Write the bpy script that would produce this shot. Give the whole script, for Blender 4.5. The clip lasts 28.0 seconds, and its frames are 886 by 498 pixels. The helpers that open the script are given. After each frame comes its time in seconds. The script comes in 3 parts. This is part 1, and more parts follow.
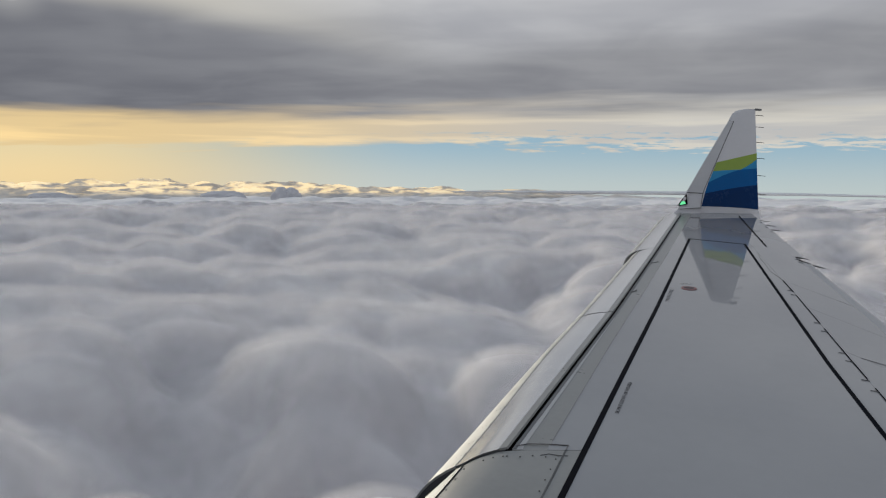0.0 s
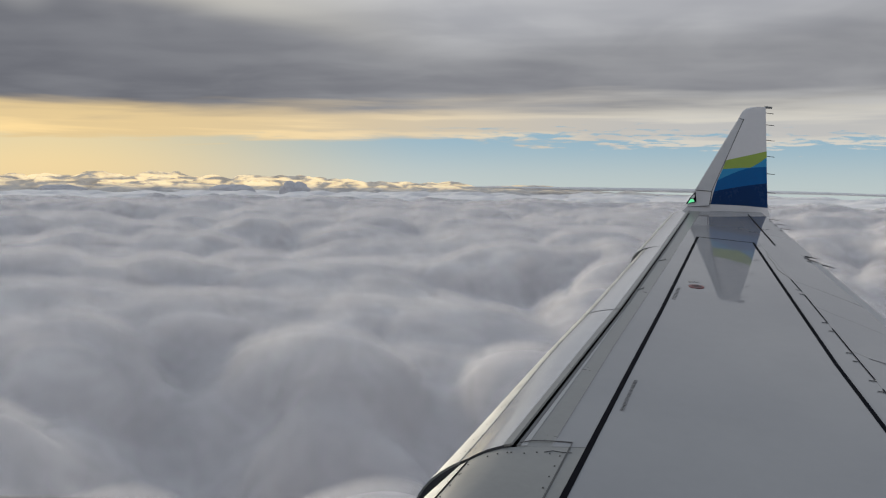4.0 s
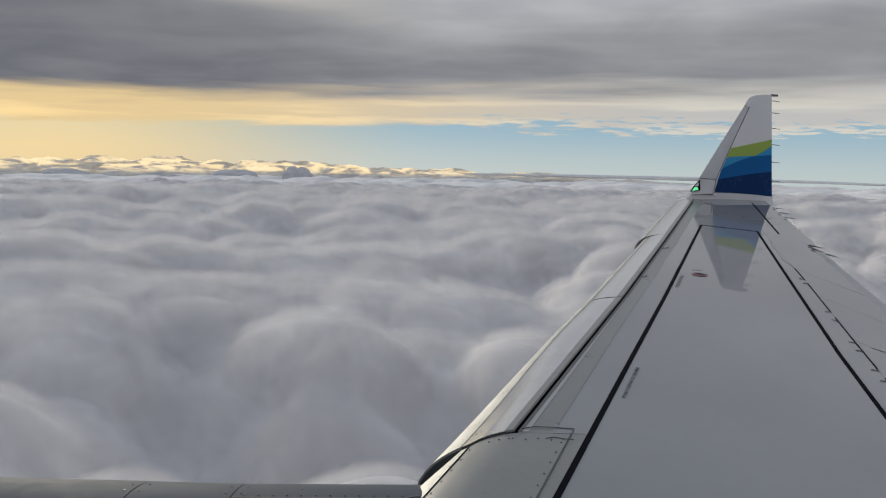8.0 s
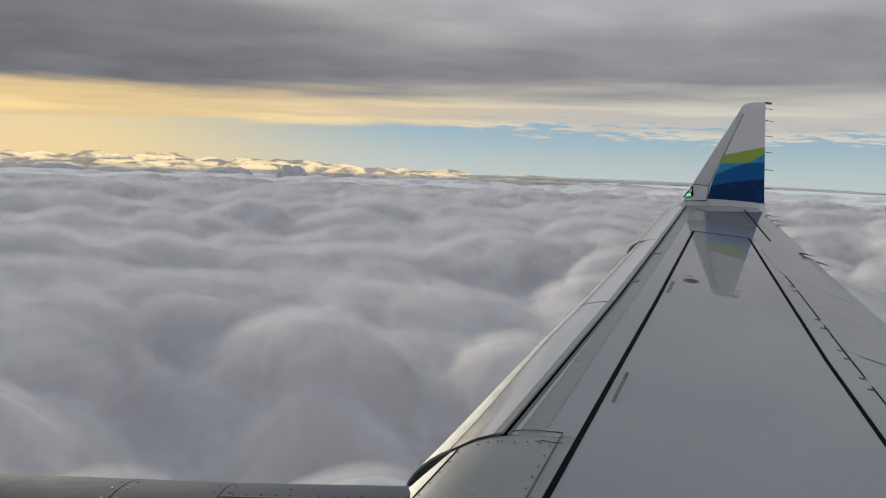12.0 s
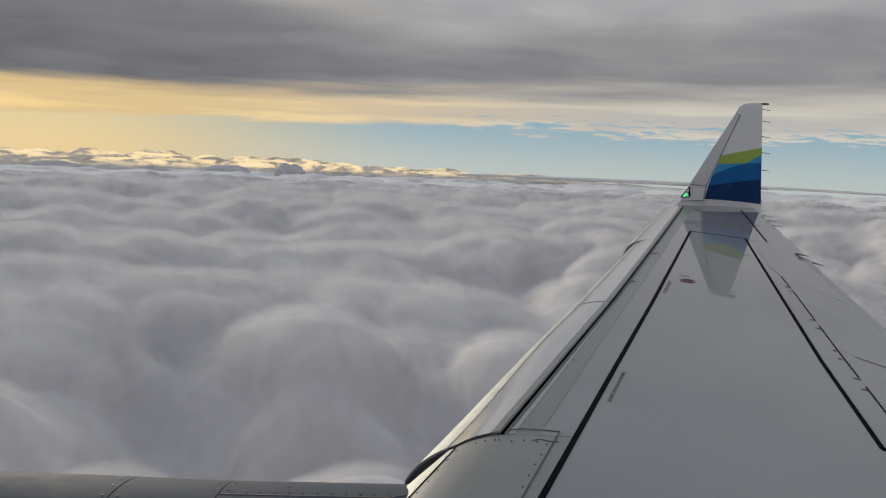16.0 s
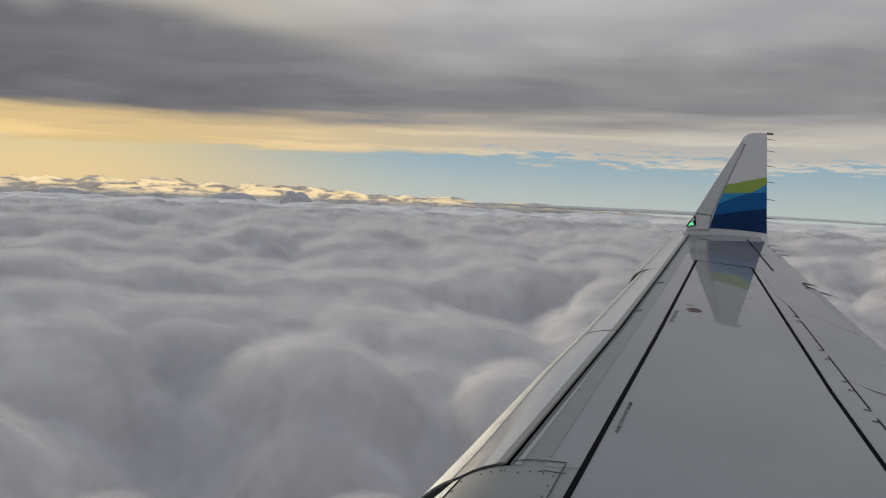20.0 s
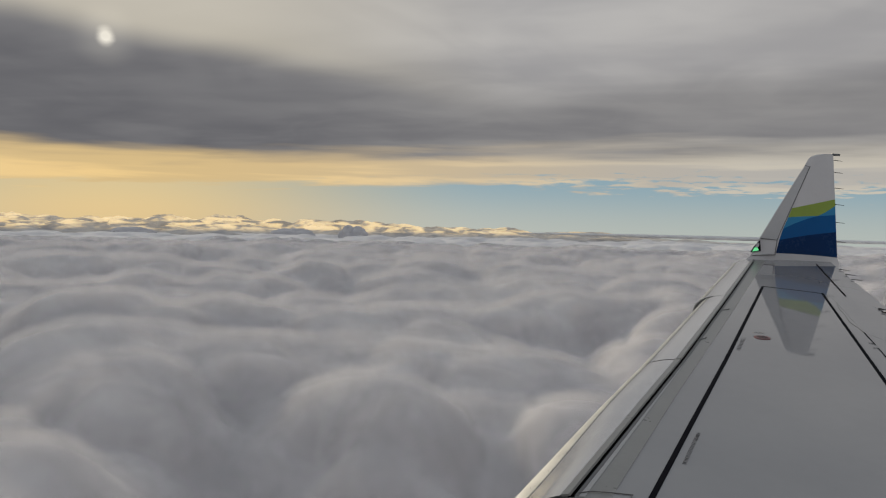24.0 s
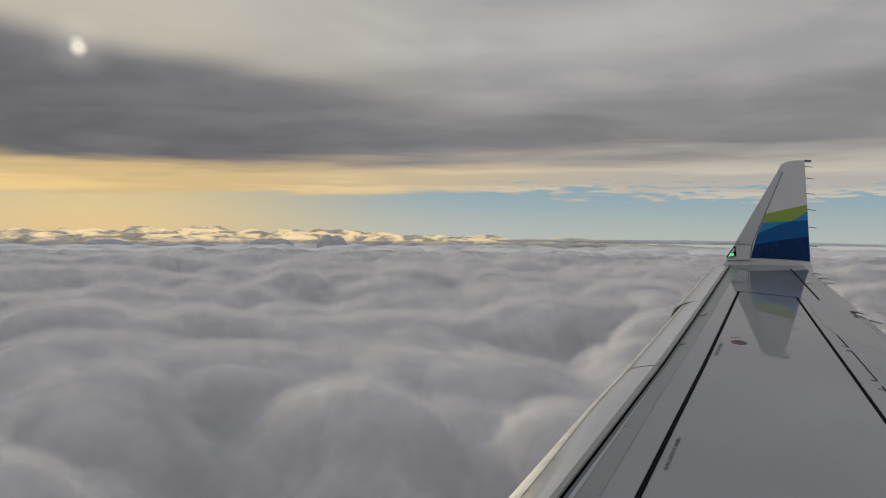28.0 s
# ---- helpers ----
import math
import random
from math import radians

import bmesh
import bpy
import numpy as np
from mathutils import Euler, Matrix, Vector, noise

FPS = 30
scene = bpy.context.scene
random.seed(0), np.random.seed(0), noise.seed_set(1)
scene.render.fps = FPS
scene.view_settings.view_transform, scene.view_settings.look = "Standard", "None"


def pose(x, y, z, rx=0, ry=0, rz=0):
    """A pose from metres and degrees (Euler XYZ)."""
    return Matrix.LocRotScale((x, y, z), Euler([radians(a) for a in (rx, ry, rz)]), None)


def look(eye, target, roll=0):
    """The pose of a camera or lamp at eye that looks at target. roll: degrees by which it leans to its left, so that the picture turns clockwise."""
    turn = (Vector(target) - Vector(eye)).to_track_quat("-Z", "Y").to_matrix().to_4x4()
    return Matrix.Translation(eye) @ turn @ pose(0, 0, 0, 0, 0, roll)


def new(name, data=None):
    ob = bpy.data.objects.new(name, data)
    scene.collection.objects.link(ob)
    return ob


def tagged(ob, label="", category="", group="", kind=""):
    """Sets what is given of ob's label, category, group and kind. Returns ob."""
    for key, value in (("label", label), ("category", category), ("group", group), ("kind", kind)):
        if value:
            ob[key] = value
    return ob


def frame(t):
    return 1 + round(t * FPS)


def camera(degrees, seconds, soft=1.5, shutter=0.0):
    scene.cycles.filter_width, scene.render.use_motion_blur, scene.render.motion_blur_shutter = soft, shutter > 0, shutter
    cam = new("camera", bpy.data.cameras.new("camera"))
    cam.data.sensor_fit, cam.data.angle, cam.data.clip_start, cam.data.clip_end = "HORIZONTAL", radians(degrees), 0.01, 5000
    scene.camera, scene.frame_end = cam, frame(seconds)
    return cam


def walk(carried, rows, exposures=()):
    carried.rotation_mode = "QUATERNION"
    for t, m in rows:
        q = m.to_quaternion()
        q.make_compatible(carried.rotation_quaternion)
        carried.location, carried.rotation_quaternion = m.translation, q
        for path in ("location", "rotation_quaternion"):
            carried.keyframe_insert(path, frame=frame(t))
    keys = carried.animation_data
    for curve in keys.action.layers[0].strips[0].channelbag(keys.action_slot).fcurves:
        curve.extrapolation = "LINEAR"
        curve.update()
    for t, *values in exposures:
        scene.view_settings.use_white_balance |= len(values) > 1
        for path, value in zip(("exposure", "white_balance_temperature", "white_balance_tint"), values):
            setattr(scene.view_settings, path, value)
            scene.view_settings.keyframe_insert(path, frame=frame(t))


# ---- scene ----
cam = camera(64.3, 28.0, soft=1.15)
PATH = [
    (0, (-0.004, -0.009, -0.003), (-0.002, 1.981, -0.195), 0.3),
    (0.5, (-0.007, -0.009, -0.003), (-0.006, 1.981, -0.201), 0.6),
    (1, (-0.009, -0.011, 0.006), (-0.011, 1.979, -0.196), 0.8),
    (1.5, (-0.006, -0.009, 0.007), (-0.014, 1.981, -0.196), 0.8),
    (2, (0.0, -0.056, 0.022), (-0.019, 1.934, -0.179), 0.3),
    (2.5, (-0.009, -0.044, 0.015), (-0.028, 1.946, -0.189), 0.6),
    (3, (-0.004, -0.02, 0.004), (-0.021, 1.97, -0.2), 0.7),
    (3.5, (0.004, -0.01, -0.002), (-0.014, 1.979, -0.205), 0.7),
    (5.5, (-0.006, -0.044, 0.021), (-0.028, 1.942, -0.211), 1.2),
    (6, (-0.003, -0.072, 0.029), (-0.028, 1.913, -0.215), 1.0),
    (6.5, (0.0, -0.047, 0.022), (-0.024, 1.938, -0.226), 1.1),
    (7, (0.001, -0.038, 0.016), (-0.024, 1.946, -0.229), 1.1),
    (7.5, (0.001, -0.019, 0.012), (-0.025, 1.966, -0.233), 1.1),
    (8, (0.0, 0.0, -0.006), (-0.026, 1.985, -0.249), 1.2),
    (8.5, (0.003, -0.025, 0.008), (-0.026, 1.96, -0.238), 1.0),
    (9, (0.005, -0.023, 0.001), (-0.023, 1.961, -0.245), 1.1),
    (9.5, (0.006, -0.03, 0.006), (-0.019, 1.955, -0.237), 1.2),
    (10, (-0.001, -0.02, 0.004), (-0.018, 1.965, -0.237), 1.7),
    (10.5, (0.006, -0.02, -0.001), (-0.007, 1.965, -0.24), 1.7),
    (11, (0.001, -0.004, 0.004), (-0.008, 1.98, -0.242), 2.1),
    (11.5, (0.002, -0.011, 0.002), (-0.006, 1.974, -0.242), 2.2),
    (12, (0.006, -0.012, 0.002), (-0.002, 1.974, -0.237), 2.2),
    (12.5, (-0.002, -0.017, 0.016), (-0.009, 1.968, -0.229), 2.5),
    (14.5, (-0.001, -0.004, -0.005), (-0.011, 1.982, -0.246), 2.4),
    (15, (0.007, -0.01, -0.003), (0.0, 1.975, -0.241), 2.4),
    (15.5, (0.006, -0.021, 0.005), (0.002, 1.964, -0.235), 2.5),
    (16, (0.002, -0.041, 0.013), (0.001, 1.944, -0.229), 2.4),
    (16.5, (-0.001, -0.033, 0.009), (0.003, 1.953, -0.233), 2.5),
    (17, (0.001, -0.025, 0.011), (0.006, 1.961, -0.226), 2.5),
    (17.5, (0.005, -0.032, 0.008), (0.011, 1.956, -0.215), 2.4),
    (18, (-0.002, -0.042, 0.012), (0.006, 1.947, -0.196), 2.6),
    (18.5, (0.0, -0.013, -0.002), (0.004, 1.979, -0.188), 2.6),
    (19, (-0.003, -0.016, -0.002), (-0.007, 1.977, -0.175), 2.6),
    (19.5, (0.0, -0.051, 0.015), (-0.015, 1.942, -0.15), 2.4),
    (20, (-0.003, -0.03, 0.008), (-0.021, 1.963, -0.155), 2.6),
    (20.5, (0.0, -0.043, 0.01), (-0.023, 1.951, -0.149), 2.5),
    (21, (-0.006, -0.028, 0.007), (-0.03, 1.965, -0.155), 2.7),
    (21.5, (-0.004, -0.036, 0.01), (-0.035, 1.957, -0.15), 2.2),
    (23.5, (-0.0069, -0.0576, -0.0002), (-0.1592, 1.9347, -0.0881), 1.16),
    (24, (-0.0123, -0.0581, -0.0002), (-0.1925, 1.9322, -0.0798), 1.27),
    (24.5, (-0.0156, -0.0561, -0.0022), (-0.1968, 1.9341, -0.0807), 1.27),
    (25, (-0.0185, -0.0494, -0.0019), (-0.1836, 1.9422, -0.0814), 1.45),
    (25.5, (-0.0172, -0.0429, -0.0043), (-0.1615, 1.9503, -0.0820), 1.47),
    (26, (-0.0173, -0.0427, -0.0055), (-0.1452, 1.9519, -0.0775), 1.12),
    (26.5, (-0.0168, -0.0618, 0.0001), (-0.1400, 1.9334, -0.0649), 0.79),
    (27, (-0.0221, -0.0829, 0.0134), (-0.1439, 1.9125, -0.0468), 0.51),
    (27.5, (-0.0233, -0.1032, 0.0237), (-0.1462, 1.8921, -0.0347), 0.46),
    (28, (-0.0258, -0.1038, 0.0256), (-0.1483, 1.8917, -0.0305), 0.54),
]
EXPOSURES = [(0, 0.12, 6230, 9), (6, 0.13, 6250, 9), (9, 0.14, 6270, 9), (12, 0.11, 6360, 9), (16, 0.02, 6460, 9), (20, -0.03, 6490, 9), (24, -0.13, 6650, 9), (28, -0.14, 6650, 9)]
walk(cam, [(t, look(eye, target, roll)) for t, eye, target, roll in PATH], EXPOSURES)

# ---- world, sun ----
SUN_WAY = Vector((-0.500, 0.838, 0.219)).normalized()


class Graph:
    """Short calls for a node tree."""

    def __init__(self, tree):
        self.tree, self.nodes = tree, tree.nodes
        self.nodes.clear()

    def put(self, socket, value):
        if isinstance(value, bpy.types.NodeSocket):
            self.tree.links.new(value, socket)
        elif isinstance(value, tuple) and len(value) == 3 and socket.type == "RGBA":
            socket.default_value = (*value, 1)
        else:
            socket.default_value = value

    def math(self, kind, a, b=0.0, c=0.0, clamp=False):
        n = self.nodes.new("ShaderNodeMath")
        n.operation, n.use_clamp = kind, clamp
        for s, v in zip(n.inputs, (a, b, c)):
            self.put(s, v)
        return n.outputs[0]

    def step(self, x, lo, hi, a=0.0, b=1.0):
        n = self.nodes.new("ShaderNodeMapRange")
        n.interpolation_type = "SMOOTHSTEP"
        for s, v in zip(n.inputs[:5], (x, lo, hi, a, b)):
            self.put(s, v)
        return n.outputs[0]

    def mix(self, f, a, b, kind="MIX"):
        n = self.nodes.new("ShaderNodeMix")
        n.data_type, n.blend_type = "RGBA", kind
        for s, v in zip((n.inputs[0], n.inputs[6], n.inputs[7]), (f, a, b)):
            self.put(s, v)
        return n.outputs[2]

    def xyz(self, x, y, z=0.0):
        n = self.nodes.new("ShaderNodeCombineXYZ")
        for s, v in zip(n.inputs, (x, y, z)):
            self.put(s, v)
        return n.outputs[0]

    def noise(self, vector, scale, detail=4.0, rough=0.55, warp=0.0):
        n = self.nodes.new("ShaderNodeTexNoise")
        self.put(n.inputs["Vector"], vector)
        for key, v in (("Scale", scale), ("Detail", detail), ("Roughness", rough), ("Distortion", warp)):
            n.inputs[key].default_value = v
        return n.outputs[0]


def make_world():
    """Evening sky between two cloud layers: a clear band at the horizon, streaked overcast above, a veiled sun."""
    world = bpy.data.worlds.new("sky")
    world.use_nodes = True
    scene.world = world
    g = Graph(world.node_tree)
    way = g.nodes.new("ShaderNodeTexCoord").outputs["Generated"]
    split = g.nodes.new("ShaderNodeSeparateXYZ")
    g.put(split.inputs[0], way)
    x, y, z = split.outputs
    up = g.math("ADD", g.math("MULTIPLY", g.math("ARCSINE", z), 57.296), 0.4)
    dot = g.nodes.new("ShaderNodeVectorMath")
    dot.operation = "DOT_PRODUCT"
    g.put(dot.inputs[0], way)
    dot.inputs[1].default_value = SUN_WAY
    off = g.math("MULTIPLY", g.math("ARCCOSINE", g.math("MINIMUM", dot.outputs["Value"], 0.99999)), 57.296)
    # the layer above, laid flat overhead, so that it runs to streaks near the horizon
    low = g.math("ADD", g.math("MAXIMUM", z, 0.0), 0.10)
    px, py = g.math("DIVIDE", x, low), g.math("DIVIDE", y, low)
    wide = g.noise(g.xyz(px, py, 1.3), 0.42, 3.0, 0.45, 0.4)
    fine = g.noise(g.xyz(g.math("MULTIPLY", px, 0.6), g.math("MULTIPLY", py, 1.3), 7.7), 2.4, 5.0, 0.52, 0.25)
    streak = g.noise(g.xyz(g.math("MULTIPLY", px, 0.6), g.math("ADD", g.math("MULTIPLY", py, 1.4), g.math("MULTIPLY", px, 0.14)), 4.1), 0.9, 3.5, 0.48, 0.3)
    bearing = g.math("ARCTAN2", x, y)
    band = g.noise(g.xyz(g.math("MULTIPLY", bearing, 3.2), g.math("MULTIPLY", up, 0.85), 3.4), 1.0, 4.0, 0.5, 0.25)
    cells = g.noise(g.xyz(g.math("MULTIPLY", px, 0.8), py, 9.1), 5.2, 4.0, 0.55, 0.2)
    # clear band
    sky = g.nodes.new("ShaderNodeTexSky")
    sky.sky_type, sky.sun_disc = "NISHITA", False
    sky.sun_elevation = math.asin(SUN_WAY.z)
    sky.sun_rotation = math.atan2(SUN_WAY.x, SUN_WAY.y)
    haze = g.mix(g.step(up, -0.8, 4.2), (0.50, 0.56, 0.54), (0.27, 0.42, 0.52))
    haze = g.mix(g.step(off, 32.0, 4.0), haze, g.mix(g.step(up, 0.0, 5.0), (0.59, 0.465, 0.22), (0.52, 0.46, 0.29)))
    clear = g.mix(0.92, g.mix(1.0, sky.outputs[0], (0.05, 0.05, 0.05), "MULTIPLY"), haze)
    # thin streaks of lit cloud between 3 and 8 degrees
    lit = g.mix(g.step(off, 52.0, 4.0), (0.585, 0.555, 0.505), (0.90, 0.65, 0.31))
    lit = g.mix(g.step(band, 0.42, 0.62), g.mix(1.0, lit, (0.83, 0.84, 0.87), "MULTIPLY"), g.mix(1.0, lit, (1.05, 1.03, 0.98), "MULTIPLY"))
    veil = g.math("ADD", up, g.math("MULTIPLY", g.math("SUBTRACT", streak, 0.5), 2.0))
    veil = g.math("ADD", veil, g.math("MULTIPLY", g.math("SUBTRACT", band, 0.5), 2.2))
    veil = g.math("ADD", veil, g.step(off, 34.0, 4.0, 0.0, 0.8))
    torn = g.math("MULTIPLY", g.math("SUBTRACT", cells, 0.5), g.step(off, 26.0, 50.0, 0.5, 5.0))
    veil = g.math("ADD", veil, torn)
    broken = g.step(g.math("ADD", veil, g.math("MULTIPLY", g.math("SUBTRACT", fine, 0.5), 1.4)), 3.05, 3.75)
    colour = g.mix(broken, clear, lit)
    # overcast: a dark belt low down, paler and streaked higher up
    rise = g.math("ADD", up, g.math("MULTIPLY", g.math("SUBTRACT", wide, 0.5), 7.0))
    rise = g.math("SUBTRACT", rise, g.step(off, 34.0, 4.0, 0.0, 3.3))
    grey = g.mix(g.step(rise, 10.0, 14.5), (0.25, 0.248, 0.258), (0.44, 0.435, 0.44))
    grey = g.mix(g.step(up, 14.0, 40.0), grey, (0.42, 0.455, 0.50))
    mottle = g.noise(g.xyz(px, py, 2.2), 1.7, 3.0, 0.45, 0.6)
    shade = g.math("ADD", g.math("MULTIPLY", streak, 0.5), g.math("ADD", g.math("MULTIPLY", fine, 0.15), g.math("MULTIPLY", mottle, 0.35)))
    grey = g.mix(1.0, grey, g.mix(g.step(shade, 0.36, 0.64), (0.84, 0.84, 0.86), (1.18, 1.17, 1.15)), "MULTIPLY")
    grey = g.mix(1.0, grey, g.mix(g.math("MULTIPLY", g.step(off, 34.0, 8.0), g.step(rise, 12.0, 8.0)), (1.0, 1.0, 1.0), (0.67, 0.68, 0.71)), "MULTIPLY")
    warm = g.math("MULTIPLY", g.step(off, 32.0, 5.0), g.step(rise, 9.6, 12.0))
    grey = g.mix(g.math("MULTIPLY", warm, 0.62), grey, (0.70, 0.645, 0.53))
    edge = g.math("ADD", up, g.math("MULTIPLY", g.math("SUBTRACT", streak, 0.5), 2.6))
    edge = g.math("ADD", edge, g.math("MULTIPLY", g.math("SUBTRACT", band, 0.5), 3.4))
    edge = g.math("ADD", edge, g.step(off, 36.0, 6.0, 0.0, 1.3))
    grey = g.mix(1.0, grey, g.mix(g.step(off, 60.0, 140.0), (1.0, 1.0, 1.0), (0.60, 0.59, 0.61)), "MULTIPLY")
    colour = g.mix(g.step(edge, 5.1, 7.2), colour, grey)
    # the sun behind thin cloud
    ragged = g.math("ADD", off, g.math("MULTIPLY", g.math("SUBTRACT", fine, 0.5), 1.1))
    glow = g.math("ADD", g.math("MULTIPLY", g.step(ragged, 0.85, 0.1), 0.75), g.math("MULTIPLY", g.step(ragged, 2.6, 0.0), 0.12))
    colour = g.mix(1.0, colour, g.mix(glow, (0.0, 0.0, 0.0), (1.0, 0.94, 0.80)), "ADD")
    # below the deck
    colour = g.mix(g.step(up, -0.6, -2.0), colour, (0.30, 0.30, 0.31))
    back = g.nodes.new("ShaderNodeBackground")
    g.put(back.inputs[0], colour)
    back.inputs[1].default_value = 1.0
    g.put(g.nodes.new("ShaderNodeOutputWorld").inputs[0], back.outputs[0])


# the thin vapour lies in several sheets one behind another
scene.cycles.transparent_max_bounces = 32
make_world()
sun_data = bpy.data.lights.new("sun", "SUN")
sun_data.energy, sun_data.angle, sun_data.color = 2.2, radians(14), (1.0, 0.88, 0.70)
sun = new("sun", sun_data)
sun.matrix_world = look(SUN_WAY * 40, (0, 0, 0))


# ---- materials ----
def paint(name, colour, rough, metal=0.0, vary=0.08, grain=3.0, bump=0.0, coat=0.0, shine=0.5, camber=None):
    """A painted or bare surface. camber: the slopes by which the bowed skin leans rearward and inboard."""
    m = bpy.data.materials.new(name)
    m.use_nodes = True
    g = Graph(m.node_tree)
    geo = g.nodes.new("ShaderNodeTexCoord").outputs["Object"]
    a, b = g.noise(geo, grain, 5.0), g.noise(geo, grain * 14, 3.0)
    f = g.math("ADD", g.math("MULTIPLY", a, 0.7), g.math("MULTIPLY", b, 0.3))
    c = g.mix(g.step(f, 0.3, 0.7), tuple(v * (1 - vary) for v in colour), tuple(min(1.0, v * (1 + vary)) for v in colour))
    p = g.nodes.new("ShaderNodeBsdfPrincipled")
    g.put(p.inputs["Base Color"], c)
    g.put(p.inputs["Roughness"], g.step(f, 0.25, 0.75, rough * 0.85, rough * 1.2))
    p.inputs["Metallic"].default_value = metal
    p.inputs["Specular IOR Level"].default_value = shine
    p.inputs["Coat Weight"].default_value = coat
    p.inputs["Coat Roughness"].default_value = rough * 0.6
    if bump:
        n = g.nodes.new("ShaderNodeBump")
        n.inputs["Strength"].default_value, n.inputs["Distance"].default_value = bump, 0.01
        g.put(n.inputs["Height"], a)
        g.put(p.inputs["Normal"], n.outputs[0])
    if camber:
        lean = g.nodes.new("ShaderNodeVectorMath")
        lean.operation = "ADD"
        g.put(lean.inputs[0], g.nodes.new("ShaderNodeNewGeometry").outputs["Normal"])
        lean.inputs[1].default_value = (camber[0], -camber[1], 0.0)
        even = g.nodes.new("ShaderNodeVectorMath")
        even.operation = "NORMALIZE"
        g.put(even.inputs[0], lean.outputs[0])
        g.put(p.inputs["Normal"], even.outputs[0])
    g.put(g.nodes.new("ShaderNodeOutputMaterial").inputs[0], p.outputs[0])
    return m


def vapour(name, light_tone, thin, grain, relief, glow=None, depth=0.0):
    """Cloud: matt, with cottony relief, its light and dark partly painted as random pale and grey tones.
    glow: sunlight on a far bank's crest, painted as emission in patches. depth: how far light spreads inside it, in
    metres."""
    m = bpy.data.materials.new(name)
    m.use_nodes = True
    g = Graph(m.node_tree)
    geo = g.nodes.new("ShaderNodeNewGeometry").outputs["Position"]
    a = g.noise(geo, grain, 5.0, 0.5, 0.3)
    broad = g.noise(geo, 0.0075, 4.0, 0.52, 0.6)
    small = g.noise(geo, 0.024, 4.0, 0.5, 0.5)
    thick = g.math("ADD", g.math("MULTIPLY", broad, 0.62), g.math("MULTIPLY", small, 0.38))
    n = g.nodes.new("ShaderNodeBump")
    n.inputs["Strength"].default_value, n.inputs["Distance"].default_value = relief, 3.0
    g.put(n.inputs["Height"], a)
    p = g.nodes.new("ShaderNodeBsdfPrincipled")
    # two tones mixed by noise paint the billows' light and dark
    g.put(p.inputs["Base Color"], g.mix(g.step(thick, 0.36, 0.60), thin, light_tone))
    g.put(p.inputs["Normal"], n.outputs[0])
    p.inputs["Roughness"].default_value, p.inputs["Specular IOR Level"].default_value = 1.0, 0.0
    if depth:
        p.inputs["Subsurface Weight"].default_value = 1.0
        p.inputs["Subsurface Radius"].default_value = (1.0, 1.0, 1.0)
        p.inputs["Subsurface Scale"].default_value = depth
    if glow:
        # emission paints the sunlit tops: stronger sunward and higher up
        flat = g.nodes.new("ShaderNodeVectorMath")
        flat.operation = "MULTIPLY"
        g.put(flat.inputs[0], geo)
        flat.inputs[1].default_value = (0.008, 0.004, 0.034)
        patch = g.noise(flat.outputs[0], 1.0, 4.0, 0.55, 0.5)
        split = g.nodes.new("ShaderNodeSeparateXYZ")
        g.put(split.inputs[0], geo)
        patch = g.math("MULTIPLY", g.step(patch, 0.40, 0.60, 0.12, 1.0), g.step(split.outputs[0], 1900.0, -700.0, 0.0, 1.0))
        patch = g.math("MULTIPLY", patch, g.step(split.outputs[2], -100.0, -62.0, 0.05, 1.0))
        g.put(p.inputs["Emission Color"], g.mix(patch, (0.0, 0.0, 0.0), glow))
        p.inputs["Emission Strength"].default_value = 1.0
    g.put(g.nodes.new("ShaderNodeOutputMaterial").inputs[0], p.outputs[0])
    return m


def veil_cover(hides):
    """A thin sheet of vapour: part of the light goes straight through, the rest is scattered to both sides."""
    m = bpy.data.materials.new("thin vapour")
    m.use_nodes = True
    g = Graph(m.node_tree)
    kinds = [g.nodes.new(k) for k in ("ShaderNodeBsdfTransparent", "ShaderNodeBsdfDiffuse", "ShaderNodeBsdfTranslucent")]
    for k in kinds[1:]:
        k.inputs[0].default_value = (0.86, 0.845, 0.85, 1)
    geo = g.nodes.new("ShaderNodeNewGeometry").outputs["Position"]
    thick = g.step(g.noise(geo, 0.022, 3.0, 0.5, 0.4), 0.3, 0.7, hides * 0.6, hides * 1.4)
    both, out = g.nodes.new("ShaderNodeMixShader"), g.nodes.new("ShaderNodeMixShader")
    both.inputs[0].default_value = 0.5
    g.put(both.inputs[1], kinds[1].outputs[0])
    g.put(both.inputs[2], kinds[2].outputs[0])
    g.put(out.inputs[0], thick)
    g.put(out.inputs[1], kinds[0].outputs[0])
    g.put(out.inputs[2], both.outputs[0])
    g.put(g.nodes.new("ShaderNodeOutputMaterial").inputs[0], out.outputs[0])
    return m


GREY = paint("grey wing paint", (0.24, 0.245, 0.26), 0.032, vary=0.03, grain=0.7, shine=0.62, camber=(0.030, 0.013))
GREY_DULL = paint("dull grey wing paint", (0.215, 0.22, 0.218), 0.30, vary=0.09, grain=1.7)
GREY_PALE = paint("pale grey wing paint", (0.36, 0.365, 0.375), 0.35, vary=0.05, grain=1.0)
SLAT = paint("worn pale slat metal", (0.62, 0.625, 0.635), 0.16, metal=0.75, vary=0.07, grain=1.6)
BRUSHED = paint("brushed bare metal", (0.37, 0.375, 0.365), 0.42, metal=0.35, vary=0.16, grain=5.0, bump=0.35)
WHITE = paint("white gloss paint", (0.60, 0.60, 0.62), 0.16, vary=0.03, grain=1.5, coat=0.3)
STRIP_GREY = paint("light grey strip paint", (0.50, 0.51, 0.53), 0.2, vary=0.05, grain=2.0)
BLACK = paint("black sealant", (0.003, 0.004, 0.008), 0.85, vary=0.2, grain=8.0, shine=0.05)
